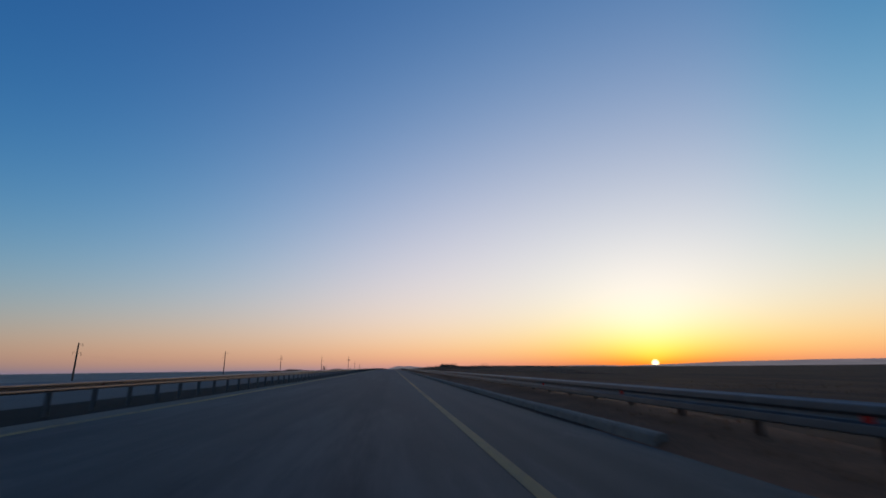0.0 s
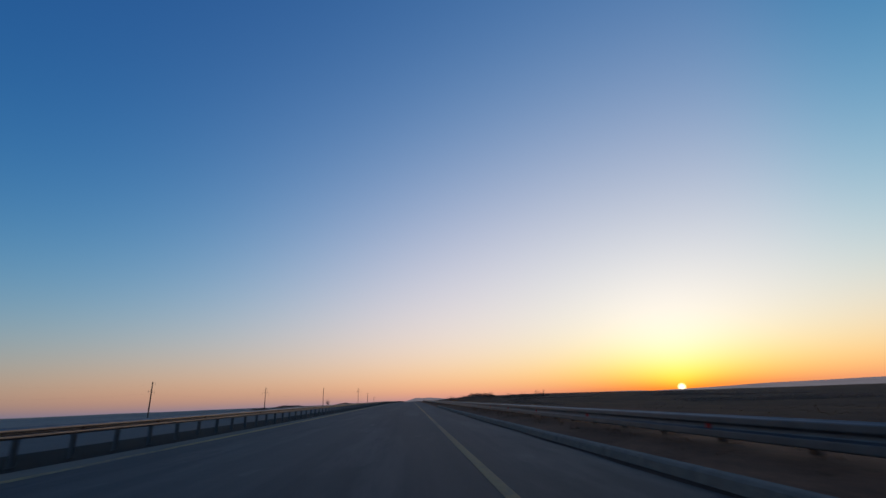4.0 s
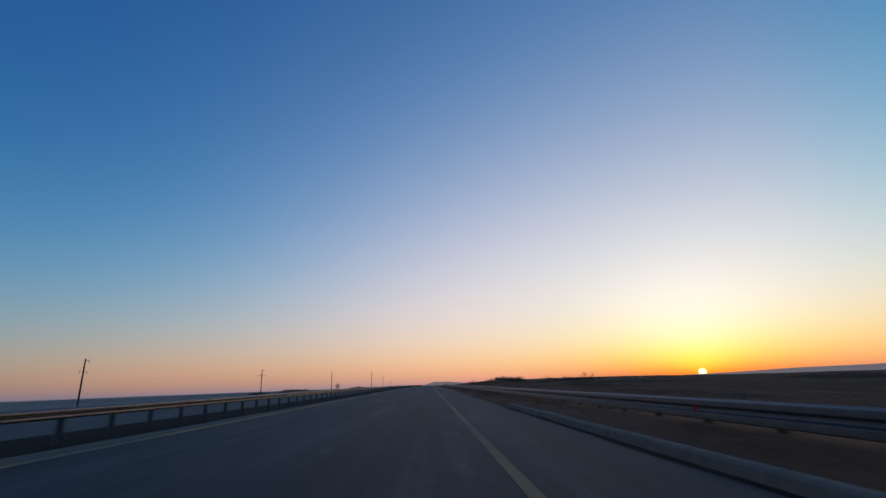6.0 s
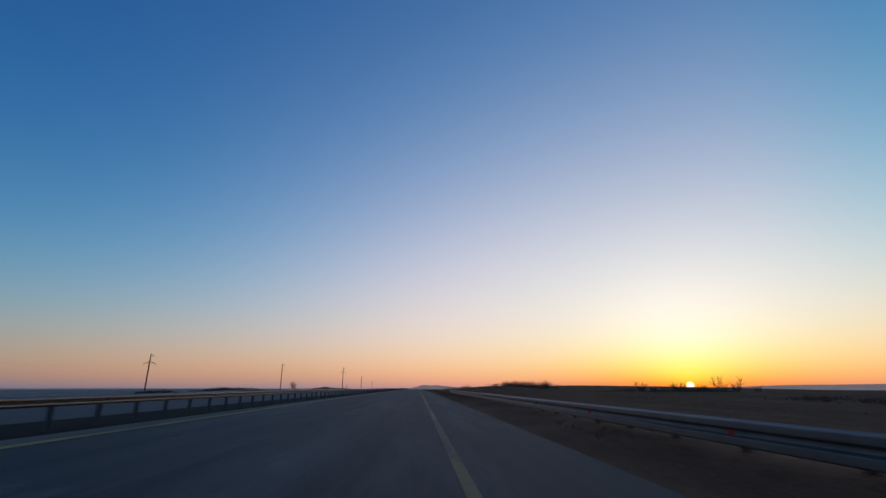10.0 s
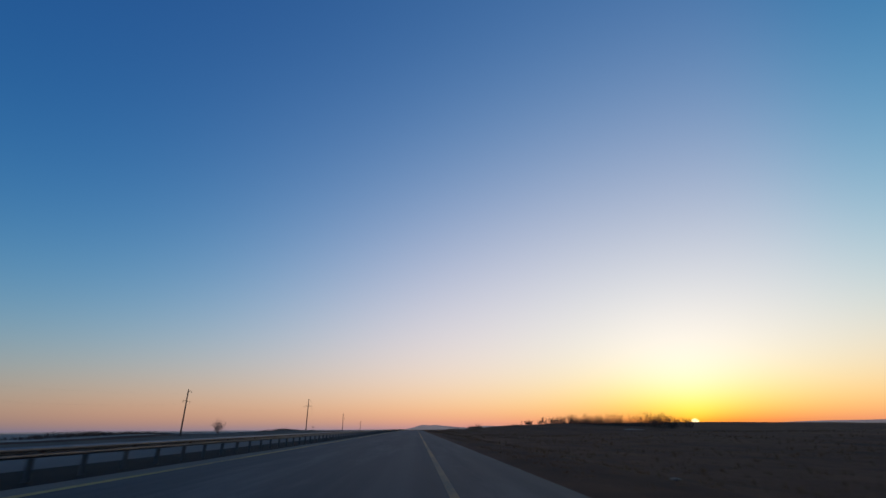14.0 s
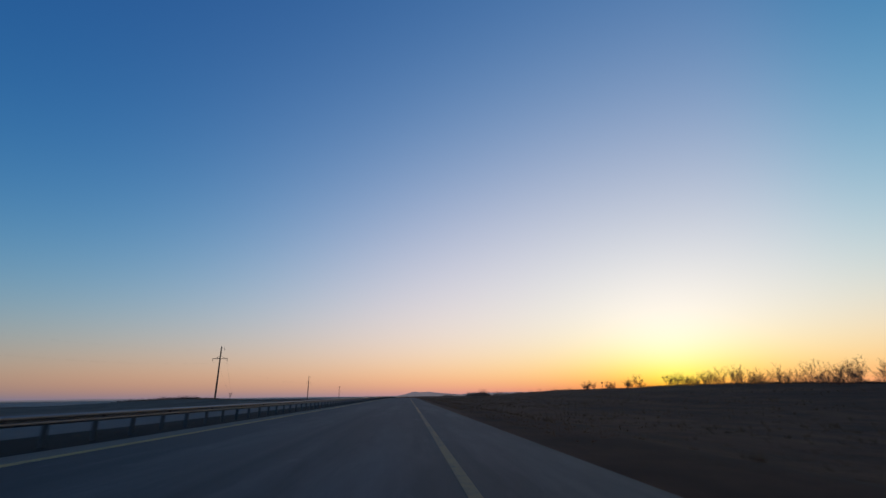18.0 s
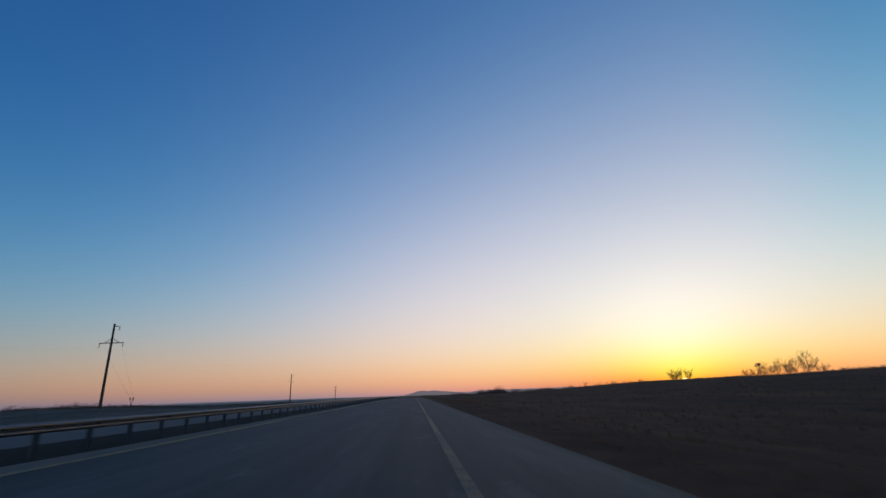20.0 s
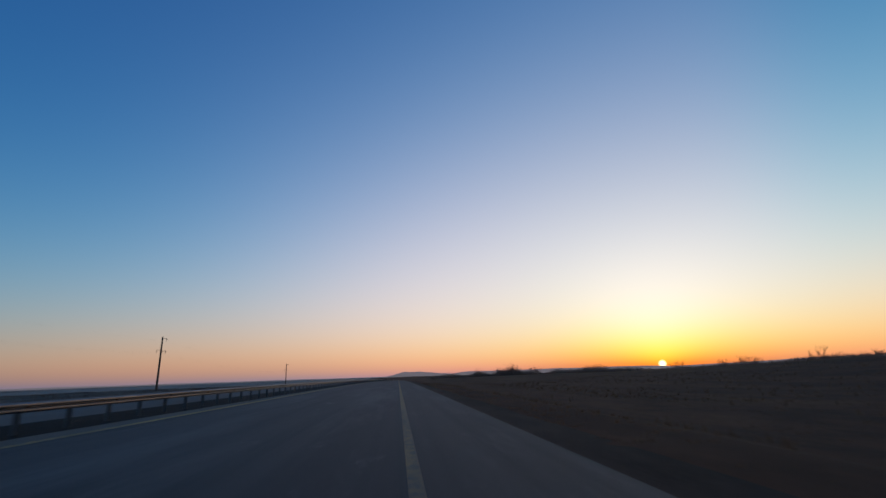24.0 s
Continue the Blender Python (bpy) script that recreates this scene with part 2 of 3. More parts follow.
TAR = mat_plain("crack_tar", (0.010, 0.010, 0.011), (0.018, 0.017, 0.017), 0.8, scale=2.0)
GALV = mat_plain("galvanised_steel", (0.090, 0.087, 0.091), (0.160, 0.154, 0.158), 0.50, metal=0.7, scale=1.2, grain=0.05)
BROWN_POST = mat_plain("rust_stained_post", (0.125, 0.064, 0.040), (0.185, 0.100, 0.065), 0.85, scale=5.0)
POST = mat_plain("weathered_steel_post", (0.065, 0.066, 0.068), (0.105, 0.102, 0.10), 0.7, metal=0.0, scale=4.0)
PALE_ASPHALT = mat_plain("sunbleached_asphalt", (0.058, 0.055, 0.050), (0.088, 0.083, 0.076), 0.9, scale=0.4, grain=0.3, stretch=(1.0, 0.1, 1.0))
RUST = mat_plain("rusty_bracket", (0.09, 0.045, 0.028), (0.05, 0.03, 0.022), 0.8, scale=20.0)
RED = mat_plain("red_reflector", (0.55, 0.02, 0.015), (0.40, 0.02, 0.01), 0.25, scale=20.0)
CONCRETE = mat_plain("kerb_concrete", (0.115, 0.082, 0.061), (0.260, 0.195, 0.148), 0.95, scale=1.6, grain=0.6, grain_scale=25.0)
POLE_C = mat_plain("pole_timber", (0.095, 0.054, 0.035), (0.16, 0.098, 0.066), 0.9, scale=1.5, grain=0.3)
IRON = mat_plain("dark_iron", (0.04, 0.04, 0.045), (0.08, 0.075, 0.07), 0.6, metal=0.6, scale=6.0)
GLASSY = mat_plain("insulator_glaze", (0.10, 0.08, 0.07), (0.16, 0.13, 0.11), 0.25, scale=9.0)
BARK = mat_plain("shrub_bark", (0.080, 0.054, 0.040), (0.145, 0.100, 0.072), 0.95, scale=8.0, grain=0.5)
# scrub base raised to carry the haze in front of the far thickets
SCRUB = mat_plain("dry_scrub", (0.21, 0.118, 0.080), (0.34, 0.200, 0.135), 0.95, scale=0.5, grain=0.3)
DARK_WEED = mat_plain("dark_weeds", (0.085, 0.046, 0.031), (0.135, 0.074, 0.050), 0.95, scale=0.5, grain=0.3)
PINK_TWIG = mat_plain("reddish_twigs", (0.15, 0.085, 0.070), (0.24, 0.145, 0.12), 0.95, scale=3.0, grain=0.3)
PLATE = mat_plain("white_plate", (0.50, 0.42, 0.36), (0.40, 0.33, 0.28), 0.5, scale=6.0)
ORANGE = mat_plain("orange_reflective", (0.62, 0.27, 0.14), (0.50, 0.22, 0.11), 0.4, scale=8.0)
WOOD = mat_plain("weathered_wood", (0.08, 0.056, 0.042), (0.13, 0.095, 0.07), 0.9, scale=3.0, grain=0.5, stretch=(1.0, 1.0, 0.2))
PLASTIC = mat_plain("pale_plastic", (0.30, 0.205, 0.150), (0.19, 0.132, 0.098), 0.8, scale=7.0)
def mat_straw(name, a, b):
    """Dead grass blades that let light through."""
    m = mat_plain(name, a, b, 0.9, scale=0.6)
    nt = m.node_tree
    glow = nt.nodes.new("ShaderNodeBsdfTranslucent")
    glow.inputs["Color"].default_value = (*a, 1.0)
    both = nt.nodes.new("ShaderNodeMixShader")
    both.inputs[0].default_value = 0.5
    nt.links.new(nt.nodes["Principled BSDF"].outputs[0], both.inputs[1])
    nt.links.new(glow.outputs[0], both.inputs[2])
    nt.links.new(both.outputs[0], nt.nodes["Material Output"].inputs["Surface"])
    return m


STRAW = mat_straw("straw", (0.19, 0.100, 0.056), (0.11, 0.056, 0.031))
SNOW = mat_plain("old_snow", (0.19, 0.145, 0.120), (0.10, 0.076, 0.063), 0.95, scale=1.5)


# distant hills: airlight is put in as a grey tint and a faint flat glow
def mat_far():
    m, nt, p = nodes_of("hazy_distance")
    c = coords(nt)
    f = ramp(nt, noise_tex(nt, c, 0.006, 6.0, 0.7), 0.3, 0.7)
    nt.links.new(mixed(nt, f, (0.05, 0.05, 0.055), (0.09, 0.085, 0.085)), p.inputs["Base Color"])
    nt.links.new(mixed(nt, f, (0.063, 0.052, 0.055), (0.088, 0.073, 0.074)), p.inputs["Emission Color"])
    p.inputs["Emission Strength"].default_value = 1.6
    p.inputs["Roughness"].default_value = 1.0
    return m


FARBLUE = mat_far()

# ---------------------------------------------------------------- shape of the land
def land_z(x, y):
    base = road_z(y)
    z = base - 0.03
    d = max(x - 5.0, -24.0 - x, 0.0)
    z -= 0.35 * smooth(0.0, 10.0, d)
    if d > 0:
        z += (noise.noise(Vector((x * 0.02, y * 0.02, 3.0))) * 0.5 + noise.noise(Vector((x * 0.09, y * 0.09, 7.0))) * 0.12) * smooth(0, 25, d)
    # low ridge beside the road on the sunny side
    rise = smooth(14.0, 60.0, x) * (1.0 - smooth(90.0, 320.0, x))
    along = 0.30 * smooth(200.0, 420.0, y) + 0.70 * smooth(430.0, 540.0, y)
    z += 2.9 * rise * along * (1.0 - 0.68 * smooth(598.0, 735.0, y))
    # the steppe lies lower behind the opposite carriageway
    z -= 1.6 * smooth(40.0, 75.0, -x) * (1.0 - smooth(380.0, 520.0, y)) + 0.003 * max(0.0, -x - 150.0)
    # far land on the sunny side sinks towards the distant ridge
    z -= 0.0028 * max(0.0, x - 200.0)
    # a low bank round the foot of a power pole
    z += 1.0 * math.exp(-((x + 62.0) / 16.0) ** 2 - ((y - 600.0) / 45.0) ** 2)
    # shallow ditch between verge and field
    z -= 0.25 * smooth(5.0, 7.5, x) * (1.0 - smooth(9.0, 13.0, x))
    return z


def verge_z(x, y):
    """Earth banked up behind the kerb and under the guardrail, fading out past its end."""
    wave = noise.noise(Vector((x * 0.6, y * 0.25, 2.0))) * 0.03
    kerb = smooth(5.0, 9.0, y) * (1.0 - smooth(160.0, 185.0, y))
    rail = smooth(6.0, 13.0, y) * (1.0 - smooth(300.0, 335.0, y))
    bank = 0.15 * smooth(2.4, 2.7, x) * kerb + smooth(2.6, 4.2, x) * rail * (0.27 - 0.15 * kerb)
    bank *= 1.0 - smooth(4.4, 6.6, x)
    return road_z(y) + (bank + wave) * smooth(2.35, 2.7, x) - 0.4 * smooth(5.4, 7.0, x)


def mesh_object(name, bm, material, parent=None, smooth_faces=False):
    me = bpy.data.meshes.new(name)
    bm.to_mesh(me)
    bm.free()
    me.materials.append(material)
    if smooth_faces:
        me.polygons.foreach_set("use_smooth", [True] * len(me.polygons))
    ob = new(name, me)
    ob.parent = parent
    return ob


def part(name, bm, material, parent, label=""):
    return tagged(mesh_object(name, bm, material, parent), label)


def sheet(name, xs, ys, height, material):
    """A sheet of quads over the crossings of xs and ys."""
    verts = [(x, y, height(x, y)) for y in ys for x in xs]
    n = len(xs)
    faces = [(j * n + i, j * n + i + 1, (j + 1) * n + i + 1, (j + 1) * n + i) for j in range(len(ys) - 1) for i in range(n - 1)]
    me = bpy.data.meshes.new(name)
    me.from_pydata(verts, [], faces)
    me.polygons.foreach_set("use_smooth", [True] * len(faces))
    me.materials.append(material)
    return new(name, me)


def spread(near, far, step, growth):
    """Coordinates from 0 to far: even steps up to near, growing past it."""
    v, s, out = 0.0, step, [0.0]
    while v < far:
        if v >= near:
            s *= growth
        v = min(far, v + s)
        out.append(v)
    return out


MEADOW_X = [-24.4 - 2.93 * i for i in range(24)]
right = spread(100, 4700, 3.0, 1.25)
left = spread(100, 4700, 3.0, 1.25)
GX = [-v for v in reversed(left[1:])] + right
ahead = spread(900, 4700, 6.0, 1.2)
back = spread(60, 3000, 10.0, 1.5)
GY = [-v for v in reversed(back[1:])] + ahead
tagged(sheet("ground", GX, GY, land_z, STEPPE), "dark dry steppe grass and bare soil", "ground", kind="structure")


def median_shift(y):
    """The median side of the carriageway draws in a little along the way."""
    return 0.45 * smooth(275.0, 330.0, y)


def strip(name, x0, x1, lift, material, y0=-80.0, y1=1510.0, step=10.0, wobble=0.0):
    ys = []
    y = y0
    while y < y1:
        ys.append(y)
        y += step
    ys.append(y1)

    def h(x, yy):
        return road_z(yy) + lift

    ob = sheet(name, [x0, x1], ys, h, material)
    for v in ob.data.vertices:
        if x1 < -5.0:
            v.co.x += median_shift(v.co.y)
        if wobble:
            v.co.x += wobble * noise.noise(Vector((v.co.x, v.co.y * 0.35, 1.0)))
    return ob


tagged(strip("road", -10.8, 2.4, 0.02, ASPHALT), "worn grey asphalt carriageway with pale wheel tracks", "road", kind="structure")
VERGE_X = (2.3, 2.5, 2.7, 3.2, 3.7, 4.2, 4.7, 5.3, 6.0, 7.0)
VERGE_Y = [-80 + 2.0 * i for i in range(796)]
tagged(sheet("verge", VERGE_X, VERGE_Y, verge_z, VERGE), "brown earth verge banked up under the guardrail, then dry grass", "verge", kind="structure")
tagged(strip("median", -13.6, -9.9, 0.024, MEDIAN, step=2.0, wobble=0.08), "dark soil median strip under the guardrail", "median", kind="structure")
tagged(strip("opposite_road", -24.9, -13.5, 0.02, PALE_ASPHALT), "pale grey asphalt of the opposite carriageway", "road", kind="structure")
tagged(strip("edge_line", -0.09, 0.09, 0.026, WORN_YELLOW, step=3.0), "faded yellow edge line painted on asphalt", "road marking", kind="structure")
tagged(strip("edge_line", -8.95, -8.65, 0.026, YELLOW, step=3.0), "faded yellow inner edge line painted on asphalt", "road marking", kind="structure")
tagged(strip("dusty_shoulder", -10.0, -8.97, 0.023, DUSTY, step=2.0, wobble=0.1), "pale dusty strip of asphalt between line and median", "shoulder", kind="structure")
tagged(strip("gravel_shoulder", 2.36, 3.45, 0.012, GRAVEL, 505.0, 1200.0, step=1.5, wobble=0.12), "grey gravel shoulder along the asphalt edge", "shoulder", kind="structure")
for v in bpy.data.objects["gravel_shoulder"].data.vertices:
    if v.co.x > 2.8:
        v.co.x = 2.40 + (v.co.x - 2.40) * smooth(505.0, 600.0, v.co.y)
tagged(strip("tar_seam", -0.19, -0.15, 0.025, TAR, 585.0, 720.0, step=0.8, wobble=0.05), "thin dark tar seam beside the yellow line", "road marking", kind="structure")
tagged(strip("gutter_strip", 2.3, 2.52, 0.025, GRAVEL, 9.0, 165.0, step=1.5, wobble=0.12), "thin dark strip along the foot of the kerb", "dirt", kind="structure")
tagged(sheet("dry_meadow", MEADOW_X[::-1], [v for v in GY if v < 1300], lambda x, y: land_z(x, y) + 0.06 - 0.5 * smooth(-80, -92, x), MEADOW), "pale dry meadow beside the opposite carriageway", "meadow", kind="structure")

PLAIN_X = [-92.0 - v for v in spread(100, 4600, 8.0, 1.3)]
tagged(sheet("far_plain", PLAIN_X[::-1], [v for v in GY if v > -1000], lambda x, y: land_z(x, y) + 0.10, HAZED), "far plain of dry grass, haze put into its pale grey colour", "plain", kind="structure")

# ---------------------------------------------------------------- guardrails
def thing(name, label, category, at=(0, 0, 0), group=""):
    ob = new(name)
    ob.empty_display_size = 0.3
    ob.location = at
    return tagged(ob, label, category, group)


def box_bm(bm, x0, x1, y0, y1, z0, z1):
    v = [bm.verts.new(p) for p in ((x0, y0, z0), (x1, y0, z0), (x1, y1, z0), (x0, y1, z0), (x0, y0, z1), (x1, y0, z1), (x1, y1, z1), (x0, y1, z1))]
    for f in ((3, 2, 1, 0), (4, 5, 6, 7), (0, 1, 5, 4), (1, 2, 6, 5), (2, 3, 7, 6), (3, 0, 4, 7)):
        bm.faces.new([v[i] for i in f])


def beam_mesh(side, height, length, deep):
    """A W-shaped steel beam of one length, its waves towards the traffic (side +1 or -1)."""
    prof = []
    n = 24
    for i in range(n + 1):
        f = i / n
        wave = min(1.0, 1.3 * (0.5 - 0.5 * math.cos(f * 4 * math.pi)))
        groove = smooth(0.30, 0.42, f) * (1 - smooth(0.58, 0.70, f))
        lip = smooth(0.0, 0.10, f) * (1 - 0.6 * smooth(0.95, 1.0, f))
        shallow = max(wave, (1 - 0.75 * groove) * (0.25 + 0.75 * lip))
        prof.append((0.085 * wave if deep else 0.075 * shallow, (0.5 - f) * height))
    bm = bmesh.new()
    rings = []
    for y in (0.0, length):
        front = [bm.verts.new((side * x, y, z)) for x, z in prof]
        rear = [bm.verts.new((side * (x - 0.006), y, z)) for x, z in prof]
        rings.append(front + rear[::-1])
    k = len(rings[0])
    for i in range(k):
        bm.faces.new((rings[0][i], rings[0][(i + 1) % k], rings[1][(i + 1) % k], rings[1][i]))
    bmesh.ops.recalc_face_normals(bm, faces=bm.faces[:])
    me = bpy.data.meshes.new("beam")
    bm.to_mesh(me)
    bm.free()
    me.materials.append(GALV)
    return me


def post_mesh(side, top, steel):
    """A channel-section post, open to the side away from the beam, with a spacer block at the top."""
    bm = bmesh.new()
    box_bm(bm, -0.005 - side * 0.05, 0.005 - side * 0.05, -0.047, 0.047, -0.4, top)
    box_bm(bm, -0.05, 0.05, -0.052, -0.042, -0.4, top)
    box_bm(bm, -0.05, 0.05, 0.042, 0.052, -0.4, top)
    me = bpy.data.meshes.new("post")
    bm.to_mesh(me)
    bm.free()
    me.materials.append(steel)
    return me


def block_mesh(side, steel):
    bm = bmesh.new()
    box_bm(bm, -0.055, 0.055, -0.05, 0.05, -0.12, 0.10)
    me = bpy.data.meshes.new("spacer")
    bm.to_mesh(me)
    bm.free()
    me.materials.append(steel)
    return me


def reflector_mesh(side, stud):
    bm = bmesh.new()
    box_bm(bm, -0.016, 0.016, -0.065, 0.065, -0.065, 0.065)
    bmesh.ops.bevel(bm, geom=bm.edges[:], offset=0.006, segments=1, affect="EDGES")
    me = bpy.data.meshes.new("reflector")
    bm.to_mesh(me)
    bm.free()
    me.materials.append(stud)
    return me


def joined(name, pieces, parent):
    """Many shifted copies of meshes joined as one part: pieces are (mesh, x, y, z)."""
    groups = {}
    for me, x, y, z in pieces:
        groups.setdefault(me, []).append((x, y, z))
    for me, places in groups.items():
        vs = [v.co.copy() for v in me.vertices]
        fs = [tuple(p.vertices) for p in me.polygons]
        verts, faces = [], []
        for x, y, z in places:
            k = len(verts)
            verts += [(c.x + x, c.y + y, c.z + z) for c in vs]
            faces += [tuple(k + i for i in f) for f in fs]
        out = bpy.data.meshes.new(name)
        out.from_pydata(verts, [], faces)
        out.materials.append(me.materials[0])
        ob = new(me.name.split(".")[0], out)
        ob.parent = parent
        tagged(ob, kind="stuff")


def child(name, me, parent, x, y, z):
    ob = new(name, me)
    ob.parent = parent
    ob.location = (x, y, z)
    return ob


def guardrail(label, x, side, y0, y1, near, top, height, spacing, every, stud=RED, steel=None, phase=0):
    rail = thing("guardrail", label, "guardrail", (x, 0, 0))
    beam = beam_mesh(side, height, 2 * spacing + 0.02, x < 0)
    post = post_mesh(side, top - 0.06, steel or POST)
    block = block_mesh(side, steel or POST)
    eye = reflector_mesh(side, stud)
    far = []
    y = y0
    k = 0
    mid = top - height / 2
    while y < y1:
        z = road_z(y)
        pieces = [("post", post, -side * 0.19, 0.0), ("spacer", block, -side * 0.065, mid)]
        if k % 2 == 0:
            pieces.append(("beam", beam, 0.0, mid))
        if k % every == phase:
            pieces.append(("reflector", eye, side * 0.03, mid - 0.03))
        upright = None
        for name, me, dx, dz in pieces:
            yy = y - (0.12 if name == "beam" else 0.0)
            if x < 0:
                dx += median_shift(y)
                dz += 0.04 - 0.18 * median_shift(y)
            if y < near:
                ob = child(name, me, rail, dx, yy, z + dz)
                ob.rotation_euler = (slope(y), 0, 0)
                if name == "post":
                    upright = ob
                elif name == "spacer":
                    ob.parent, ob.location, ob.rotation_euler = upright, (side * 0.125, 0, mid), (0, 0, 0)
            else:
                far.append((me, dx, yy, z + dz))
        y += spacing
        k += 1
    if far:
        joined("rest", far, rail)
    return rail


guardrail("galvanised steel W-beam guardrail on posts along the median", -10.4, 1, -8.0, 1180.0, 590.0, 0.89, 0.27, 2.0, 2, RUST)
guardrail("galvanised steel W-beam guardrail with red reflectors along the verge", 4.2, -1, -4.9, 308.0, 308.0, 0.74, 0.39, 2.02, 3, RED, BROWN_POST, 2)


def kerb_run(y0, y1):
    """Precast kerb stones with a sloping face towards the road."""
    kerb = thing("kerb", "worn concrete kerb with a sloping face along the verge", "kerb", (2.60, 0, 0))
    prof = ((-0.12, -0.1), (-0.12, 0.02), (-0.085, 0.15), (-0.05, 0.18), (-0.02, 0.19), (0.09, 0.19), (0.11, 0.17), (0.11, -0.1))
    bm = bmesh.new()
    rings = [[bm.verts.new((x, yy, z)) for x, z in prof] for yy in (0.0, 2.985)]
    k = len(prof)
    for i in range(k):
        bm.faces.new((rings[0][i], rings[1][i], rings[1][(i + 1) % k], rings[0][(i + 1) % k]))
    bm.faces.new(rings[0])
    bm.faces.new(rings[1][::-1])
    bmesh.ops.recalc_face_normals(bm, faces=bm.faces[:])
    me = bpy.data.meshes.new("kerb_stone")
    bm.to_mesh(me)
    bm.free()
    me.materials.append(CONCRETE)
    y = y0
    rng = random.Random(4)
    while y < y1:
        ob = child("kerb_stone", me, kerb, rng.gauss(0, 0.008), y, road_z(y) + rng.gauss(0, 0.005))
        ob.rotation_euler = (slope(y), 0, rng.gauss(0, 0.003))
        y += 3.0


kerb_run(7.0, 161.5)


# ---------------------------------------------------------------- poles
def tube(bm, a, b, r0, r1, n=8):
    a, b = Vector(a), Vector(b)
    d = (b - a).normalized()
    u = d.orthogonal().normalized()
    w = d.cross(u)
    rings = []
    for p, r in ((a, r0), (b, r1)):
        rings.append([bm.verts.new(p + (u * math.cos(t) + w * math.sin(t)) * r) for t in (2 * math.pi * i / n for i in range(n))])
    for i in range(n):
        bm.faces.new((rings[0][i], rings[0][(i + 1) % n], rings[1][(i + 1) % n], rings[1][i]))
    bm.faces.new(rings[0][::-1])
    bm.faces.new(rings[1])


def utility_pole(x, y, z0, top, cross):
    label = "tall brown timber power pole with a braced steel crossarm" if cross else "tall brown timber power pole with staggered insulator brackets"
    pole = thing("utility_pole", label, "utility pole", (x, y, road_z(y) + z0), "power poles")
    h = top - z0
    bm = bmesh.new()
    tube(bm, (0, 0, -0.8), (0, 0, h), 0.26, 0.16, 12)
    part("trunk", bm, POLE_C, pole)
    spots = []
    if cross:
        za = h * 0.77
        bm = bmesh.new()
        box_bm(bm, -2.1, 2.1, -0.06, 0.06, za - 0.07, za + 0.07)
        arm = part("crossarm", bm, IRON, pole)
        for s in (-1, 1):
            bm = bmesh.new()
            tube(bm, (s * 1.3, 0.1, za), (0, 0.1, za + 0.9), 0.05, 0.05, 6)
            part("brace", bm, IRON, pole)
        bm = bmesh.new()
        box_bm(bm, 0, 1.0, -0.05, 0.05, h - 0.5, h - 0.4)
        hook = part("bracket", bm, IRON, pole)
        spots = [(-2.0, za - 0.07, arm), (2.0, za - 0.07, arm), (0.95, h - 0.5, hook)]
    else:
        for s, f in ((1, 0.96), (-1, 0.76), (1, 0.74)):
            bm = bmesh.new()
            tube(bm, (s * 0.1, 0, h * f), (s * 1.1, 0, h * f + 0.12), 0.05, 0.04, 6)
            hook = part("bracket", bm, IRON, pole)
            spots.append((s * 1.05, h * f + 0.08, hook))
    for sx, sz, holder in spots:
        bm = bmesh.new()
        for i in range(4):
            tube(bm, (sx, 0, sz - 0.10 - i * 0.15), (sx, 0, sz - 0.20 - i * 0.15), 0.12, 0.05, 8)
        part("insulator", bm, GLASSY, holder)
    return pole


for x, y, z0, top, cross in ((-83.7, 133.2, -2.1, 8.4, False), (-92.4, 269.6, -2.4, 10.7, False), (-94.9, 411.7, -1.6, 12.3, True), (-74.2, 501.9, -0.9, 13.4, False),
                             (-54.7, 588.1, 0.3, 15.2, True), (-57.6, 726.8, -0.9, 12.6, False), (-60.3, 870.2, -2.0, 10.7, False)):
    utility_pole(x, y, z0, top, cross)


# ---------------------------------------------------------------- wires


def wire(points, label):
    """A sagging cable through two points."""
    a, b = Vector(points[0]), Vector(points[1])
    bm = bmesh.new()
    last = a
    for i in range(1, 17):
        f = i / 16
        p = a.lerp(b, f)
        p.z -= 4 * 1.6 * f * (1 - f)
        tube(bm, last, p, 0.002, 0.002, 4)
        last = p
    ob = mesh_object("power_line", bm, IRON)
    return tagged(ob, label, "cable", "power lines")


POLE_TOPS = ((-83.7, 133.2, 8.4, -2.1), (-92.4, 269.6, 10.7, -2.4), (-94.9, 411.7, 12.3, -1.6), (-74.2, 501.9, 13.4, -0.9), (-54.7, 588.1, 15.2, 0.3), (-57.6, 726.8, 12.6, -0.9), (-60.3, 870.2, 10.7, -2.0))
for (xa, ya, za, ba), (xb, yb, zb, bb) in zip(POLE_TOPS, POLE_TOPS[1:]):
    for dx, f in ((1.0, 0.92), (-1.1, 0.70), (1.1, 0.70)):
        wire(((xa + dx, ya, road_z(ya) + ba + (za - ba) * f), (xb + dx, yb, road_z(yb) + bb + (zb - bb) * f)), "thin dark power cable sagging between poles")


